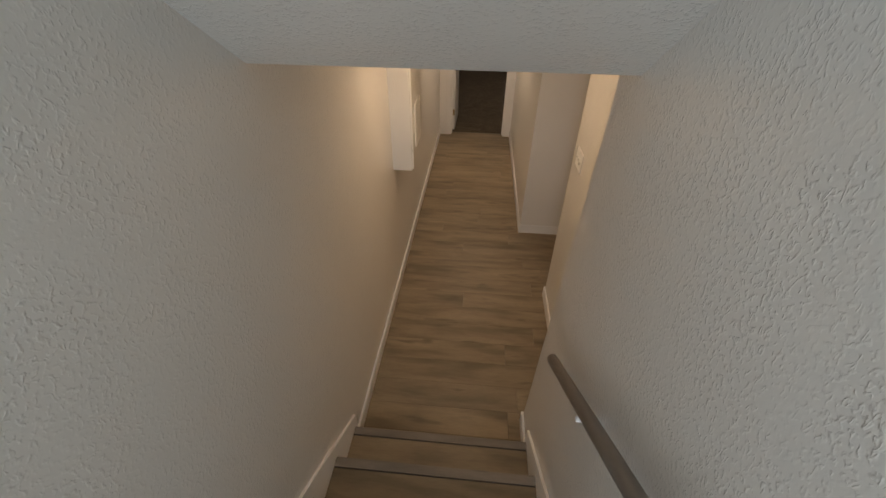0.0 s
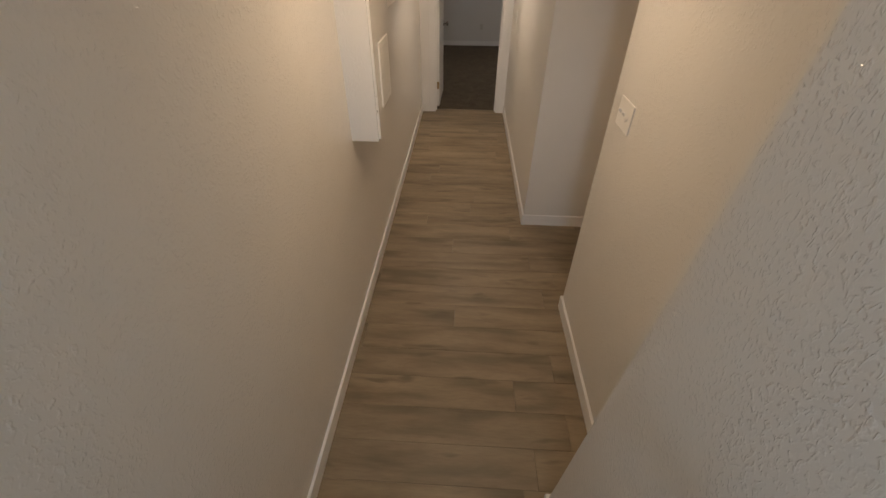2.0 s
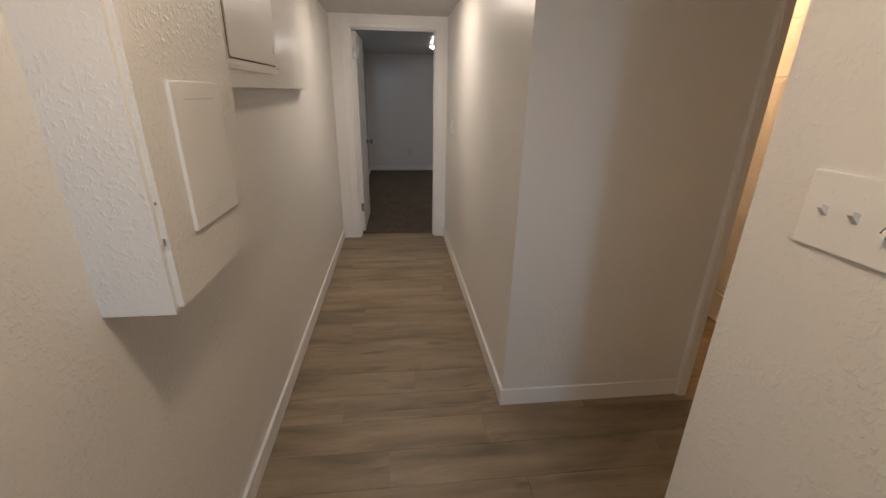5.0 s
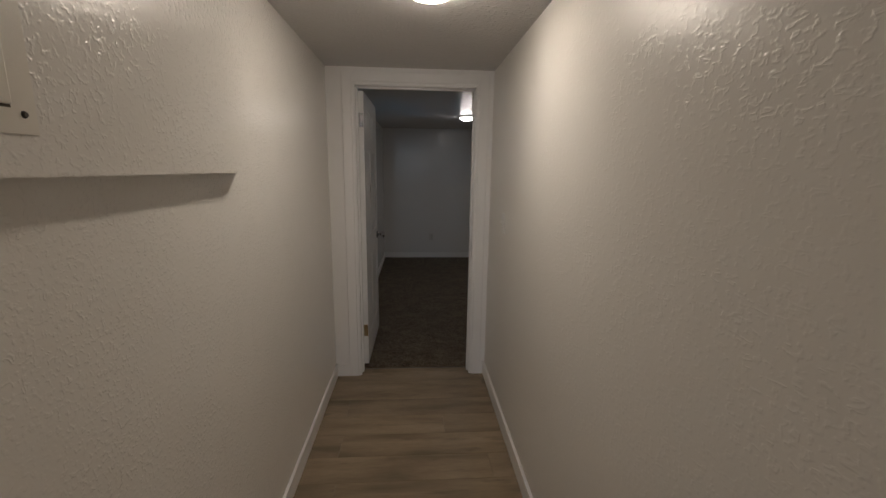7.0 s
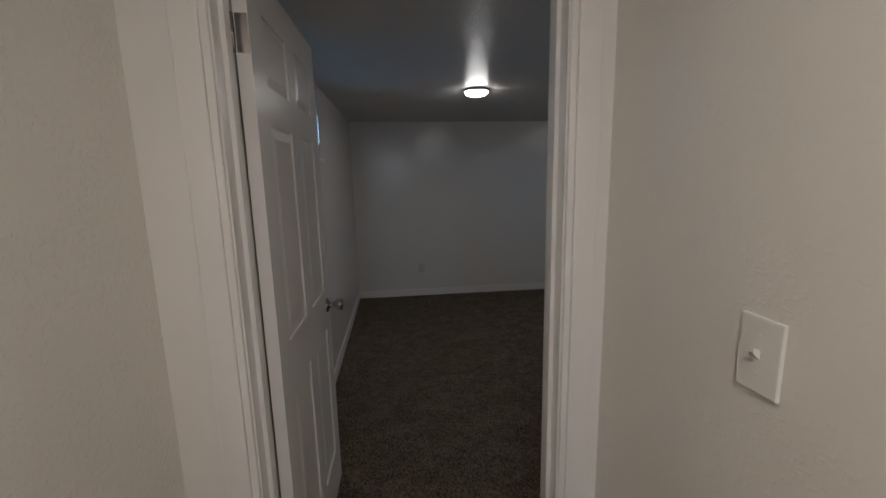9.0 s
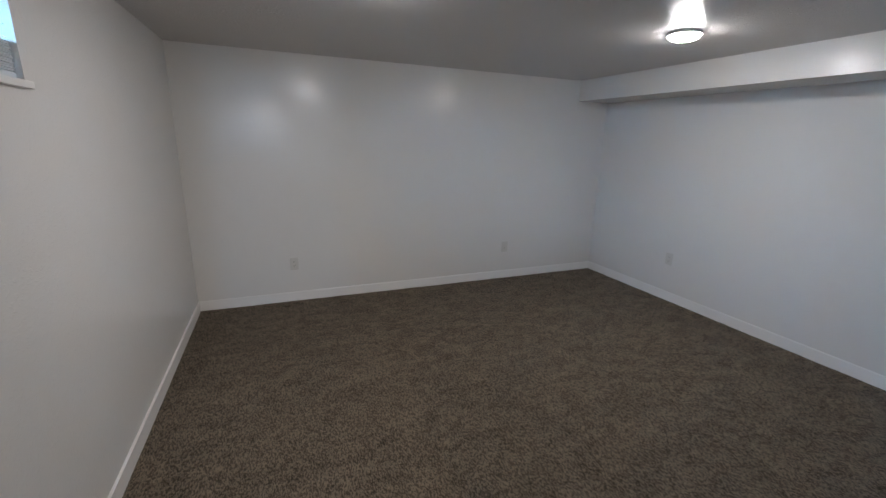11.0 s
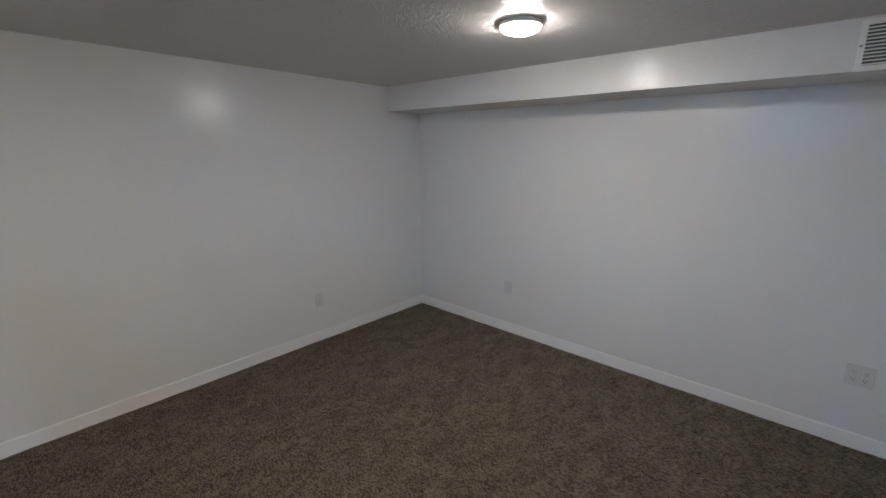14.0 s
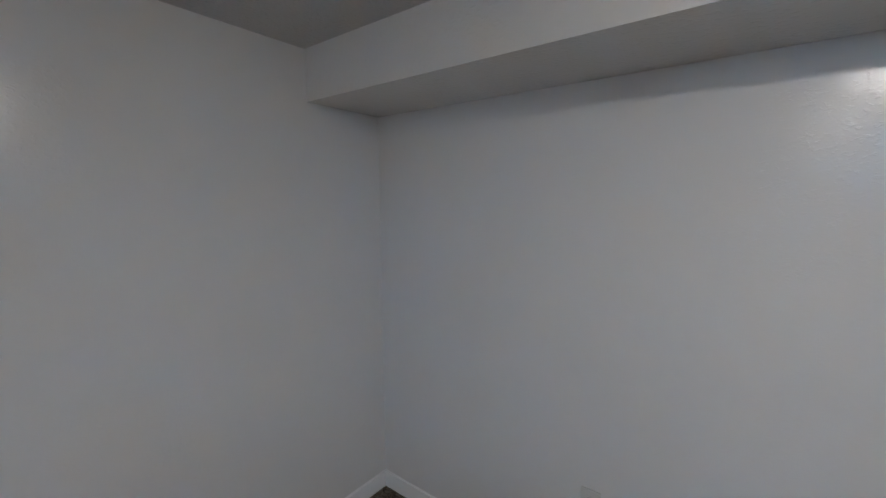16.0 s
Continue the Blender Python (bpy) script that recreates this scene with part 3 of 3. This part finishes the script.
for x, y in ((1.190, 2.145), (3.018, 2.15)):
    ceiling_lamp(pose(x, y, room_ceiling(y)), M_ROOMGLOW, "small flush white ceiling lamp, switched on", "bedroom ceiling lamps")
for x, y, mat in ((0.63, -1.25, M_HALLGLOW2), (0.60, -3.88, M_HALLGLOW)):
    ceiling_lamp(pose(x, y, HALL_C), mat, "small flush warm ceiling lamp, switched on", "hall ceiling lamps")
ceiling_lamp(pose(2.46, -1.85, HALL_C), M_SIDEGLOW, "amber ceiling lamp in the side room, switched on", "")
structure("ceiling_side", boxes(((2.95, -3.8, HALL_C), (2.98, -1.3, 2.32))), M_CEIL, "edge of the low ceiling over the side room", "ceiling")


# ---- outlets and switches ----
def outlet(x, y, z, rz, w=0.072, gangs=1, label="white duplex wall outlet", lift=0.0):
    """A cover plate with its receptacles; the plate faces local -y."""
    root = thing("wall_outlet", pose(x, y, z, 0, 0, rz), label, "outlet")
    part("cover_plate", soft_box((-w / 2, -0.007 - lift, -0.058), (w / 2, -lift, 0.058), 0.003), M_PLATE, root)
    if lift:
        part("outlet_box", boxes(((-0.026, -lift, -0.045), (0.026, 0.01, 0.045))), M_SLOT, root)
    for g in range(gangs):
        cx = (g - (gangs - 1) / 2) * 0.046
        for cz in (-0.020, 0.020):
            r = part("receptacle", soft_box((cx - 0.016, -0.0085 - lift, cz - 0.014), (cx + 0.016, -0.0065 - lift, cz + 0.014), 0.0012, 1), M_PLATE, root)
            for sx in (-0.006, 0.006):
                part("slot", boxes(((cx + sx - 0.001, -0.0089 - lift, cz - 0.001), (cx + sx + 0.001, -0.0084 - lift, cz + 0.007))), M_SLOT, r)
            part("slot", boxes(((cx - 0.002, -0.0089 - lift, cz - 0.009), (cx + 0.002, -0.0084 - lift, cz - 0.005))), M_SLOT, r)
        part("screw", lathe([(0, 0), (0.003, 0), (0.002, 0.001), (0, 0.001)], 10, Matrix.Translation((cx, -0.007 - lift, 0)) @ pose(0, 0, 0, 90)), M_PLATE, root)
    return root


outlet(0.853, ROOM_F, 0.367, 0)
outlet(3.053, ROOM_F, 0.370, 0)
outlet(ROOM_R, 2.977, 0.422, -90, label="white duplex outlet standing slightly off the wall", lift=0.006)
outlet(ROOM_R, 0.783, 0.423, -90, 0.112, 2, "white double-gang wall outlet")
outlet(ROOM_L, 1.55, 0.290, 90)
outlet(2.95, south(2.95), 0.30, 180 + math.degrees(SKEW))


def switch_plate(x, y, z, rz, gangs, label, ups):
    w = 0.072 + (gangs - 1) * 0.046
    root = thing("light_switch", pose(x, y, z, 0, 0, rz), label, "light switch")
    part("cover_plate", soft_box((-w / 2, -0.0075, -0.059), (w / 2, 0, 0.059), 0.0025), M_PLASTIC, root)
    for g in range(gangs):
        cx = (g - (gangs - 1) / 2) * 0.046
        s = 1 if ups[g] else -1
        part("toggle_slot", boxes(((cx - 0.0042, -0.0074, -0.0095), (cx + 0.0042, -0.0069, 0.0095))), M_SLOT, root)
        part("toggle", prism([(-0.007, -0.007), (-0.020, s * 0.006), (-0.020, s * 0.013), (-0.007, 0.008)], "x", cx - 0.0042, cx + 0.0042), M_PLASTIC, root)
        for cz in (-0.030, 0.030):
            part("screw", lathe([(0, 0), (0.003, 0), (0.002, 0.001), (0, 0.001)], 10, Matrix.Translation((cx, -0.007, cz)) @ pose(0, 0, 0, 90)), M_PLASTIC, root)
    return root


switch_plate(MID_X, -3.800, 1.328, -90, 3, "cream triple toggle switch plate on textured wall", (True, True, False))
switch_plate(HALL_W, -0.475, 1.205, -90, 1, "white single toggle switch by the bedroom door", (True,))

# ---- hatch and breaker panel ----
hatch = thing("access_hatch", pose(0.152, -3.276, 1.350), "cream plastic access hatch on the drywall box", "hatch")
part("cover", soft_box((0, -0.122, -0.153), (0.009, 0.122, 0.153), 0.003), M_PLASTIC, hatch)
for z in (-0.117, 0.117):
    part("groove", boxes(((0.0086, -0.070, z - 0.0014), (0.0094, 0.070, z + 0.0014))), M_PLATE, hatch)
panel = thing("breaker_panel", pose(0.07, -2.54, 1.785), "beige painted steel breaker panel door, closed", "electrical panel")
part("frame", boxes(((0, -0.30, -0.235), (0.004, 0.31, 0.30))), M_PANELGREY, panel)
part("gap", boxes(((0.004, -0.2705, -0.2035), (0.0046, 0.2745, 0.2705))), M_GAP, panel)
part("door", soft_box((0.0046, -0.268, -0.200), (0.010, 0.272, 0.268), 0.002), M_PANELGREY, panel)
part("latch", soft_box((0.010, 0.235, -0.155), (0.013, 0.250, -0.125), 0.001), M_PANELGREY, panel)
for z in (-0.21, 0.28):
    part("screw", lathe([(0, 0), (0.005, 0), (0.003, 0.003), (0, 0.003)], 10, Matrix.Translation((0.004, 0.292, z)) @ pose(0, 0, 0, 0, 90)), M_SLOT, panel)

# ---- vent grille ----
vent = thing("air_vent", pose(BEAM_X, 0.880, 1.997), "white double louvred return-air grille on the beam", "vent")
vw, vh = 0.182, 0.098
# dark sheet on the beam face, coloured as the shade behind the louvres
part("duct_shade_sheet", boxes(((-0.003, -vw + 0.02, -vh + 0.018), (-0.001, vw - 0.02, vh - 0.018))), M_VENTDARK, vent)
for lo, hi in (((-0.010, -vw, -vh), (0, vw, -vh + 0.020)), ((-0.010, -vw, vh - 0.020), (0, vw, vh)), ((-0.010, -vw, -vh + 0.020), (0, -vw + 0.022, vh - 0.020)), ((-0.010, vw - 0.022, -vh + 0.020), (0, vw, vh - 0.020)), ((-0.010, -0.008, -vh + 0.020), (0, 0.008, vh - 0.020))):
    part("frame", boxes((lo, hi)), M_TRIM, vent)
for c in (-0.084, 0.084):
    for k in range(11):
        z = -vh + 0.028 + k * (2 * vh - 0.056) / 10
        bm = boxes(((-0.009, -0.076, -0.0011), (0.003, 0.076, 0.0011)))
        bmesh.ops.transform(bm, matrix=Matrix.Translation((-0.002, c, z)) @ pose(0, 0, 0, 0, -38), verts=list(bm.verts))
        part("slat", bm, M_TRIM, vent)
for y in (-vw + 0.010, vw - 0.010):
    part("screw", lathe([(0, 0), (0.005, 0), (0.003, 0.002), (0, 0.002)], 10, Matrix.Translation((-0.010, y, 0)) @ pose(0, 0, 0, 0, -90)), M_NICKEL, vent)

# ---- closet sliding doors ----
for x0, x1, dy, nm in ((3.58, ROOM_R - 0.012, -0.012, "flat white sliding closet door pushed to one side"), (3.64, ROOM_R - 0.03, -0.050, "second white sliding closet door behind the first")):
    w = (x1 - x0) / 2
    d = thing("closet_door", pose((x0 + x1) / 2, south((x0 + x1) / 2) + dy, 0.014, 0, 0, math.degrees(SKEW)), nm, "closet door", "closet doors", "structure")
    part("leaf", soft_box((-w, -0.034, 0), (w, 0, CLOSET_H - 0.024), 0.002), M_CLOSET, d)
tr = thing("closet_track", pose(CLOSET_L, south(CLOSET_L), CLOSET_H, 0, 0, math.degrees(SKEW)), "dark metal sliding-door track under the closet header", "track", kind="structure")
part("rail", boxes(((0, -0.11, -0.006), (ROOM_R - CLOSET_L - 0.004, -0.012, -0.001))), M_GAP, tr)
structure("closet_corner", lathe([(0, 0), (0.018, 0), (0.018, CLOSET_H - 0.002), (0, CLOSET_H - 0.002)], 20, Matrix.Translation((CLOSET_L - 0.001, south(CLOSET_L) - 0.0175, 0.001))), M_ROOM, "rounded white plaster corner of the closet opening", "trim")

# ---- basement window and blind ----
win = thing("window_1", pose(-0.12, (WIN[0] + WIN[1]) / 2, WIN[2]), "high basement slider window behind a blind", "window", kind="structure")
hw, hh = (WIN[1] - WIN[0]) / 2, WIN[3] - WIN[2]
for lo, hi in (((-0.03, -hw, 0), (0.03, hw, 0.04)), ((-0.03, -hw, hh - 0.04), (0.03, hw, hh)), ((-0.03, -hw, 0.04), (0.03, -hw + 0.04, hh - 0.04)), ((-0.03, hw - 0.04, 0.04), (0.03, hw, hh - 0.04)), ((-0.02, -0.025, 0.04), (0.02, 0.025, hh - 0.04))):
    part("window_frame", boxes((lo, hi)), M_TRIM, win)
for a, b in ((-hw + 0.04, -0.025), (0.025, hw - 0.04)):
    p = part("pane", boxes(((-0.003, a, 0.04), (0.003, b, hh - 0.04))), M_GLASS, win)
    p.visible_shadow = False
structure("window_sill", soft_box((-0.09, WIN[0] - 0.02, WIN[2] - 0.022), (ROOM_L + 0.018, WIN[1] + 0.012, WIN[2] + 0.001), 0.004), M_TRIM, "thin white window sill", "sill")
blind = thing("window_blind", pose(0.015, (WIN[0] + WIN[1]) / 2, WIN[2]), "white horizontal slatted blind, slats tilted open", "blind")
bw = hw - 0.008
part("headrail", soft_box((-0.025, -bw, hh - 0.045), (0.03, bw, hh - 0.002), 0.003), M_BLIND, blind)
for k in range(8):
    z = 0.125 + k * 0.038
    bm = boxes(((-0.024, -bw, -0.0013), (0.024, bw, 0.0013)))
    bmesh.ops.transform(bm, matrix=Matrix.Translation((0, 0, z)) @ pose(0, 0, 0, 0, 16), verts=list(bm.verts))
    part("slat", bm, M_BLIND, blind)
for k in range(12):
    z = 0.026 + k * 0.0072
    part("stacked_slat", boxes(((-0.024 + 0.003 * (k % 2), -bw, z), (0.024 + 0.003 * (k % 2), bw, z + 0.0045))), M_BLIND, blind)
part("bottom_rail", soft_box((-0.025, -bw, 0.003), (0.027, bw, 0.022), 0.003), M_BLIND, blind)
for y in (-0.3, 0.3):
    part("cord", boxes(((0.0275, y - 0.001, 0.02), (0.029, y + 0.001, hh - 0.04))), M_BLIND, blind)
structure("backdrop", boxes(((-0.9, 0.2, 1.78), (-0.88, 2.9, 3.6))), M_DAY, "pale blue daylight outside the basement window", "backdrop")

# ---- hall floor planks ----
floor = thing("floor", pose(0, 0, 0), "grey-brown wood-look vinyl plank floor", "floor", kind="structure")
ROW, Y0 = 0.1835, -2.905
rng = random.Random(5)
known = {-1: 0.53, 0: 0.98, -3: 0.03}
for k in range(-12, 17):
    a, b = Y0 + k * ROW, Y0 + (k + 1) * ROW
    shift = known.get(k, rng.uniform(0, 1.22))
    spans = []
    if b <= NEAR_Y:
        spans.append((0.0, NEAR_X, a, b))
    elif b <= JUT_Y:
        spans.append((0.0, 2.8 if a > MID_Y - 0.1 else MID_X, a, b))
    elif a < JUT_Y:
        spans += [(0.0, 2.8, a, JUT_Y), (0.0, HALL_W, JUT_Y, b), (SIDE_X, 2.8, JUT_Y, b)]
    else:
        spans.append((0.0, HALL_W, a, b))
        if b < -1.3:
            spans.append((SIDE_X + 0.1, 2.8, a, b))
    for x0, x1, ya, yb in spans:
        ya, yb = max(ya, NOSE_Y - 0.05), min(yb, 0.092)
        if yb - ya < 0.012:
            continue
        cuts = sorted({x0, x1, *[c for c in (shift + 1.22 * n for n in range(-3, 5)) if x0 + 0.02 < c < x1 - 0.02]})
        for c0, c1 in zip(cuts, cuts[1:]):
            bm = boxes(((c0 + 0.0004, ya + 0.0004, -0.011), (c1 - 0.0004, yb - 0.0004, 0.0)))
            top = [e for e in bm.edges if all(v.co.z > -0.001 for v in e.verts)]
            bmesh.ops.bevel(bm, geom=top, offset=0.0012, segments=1, affect="EDGES")
            part("plank", bm, M_VINYL, floor)
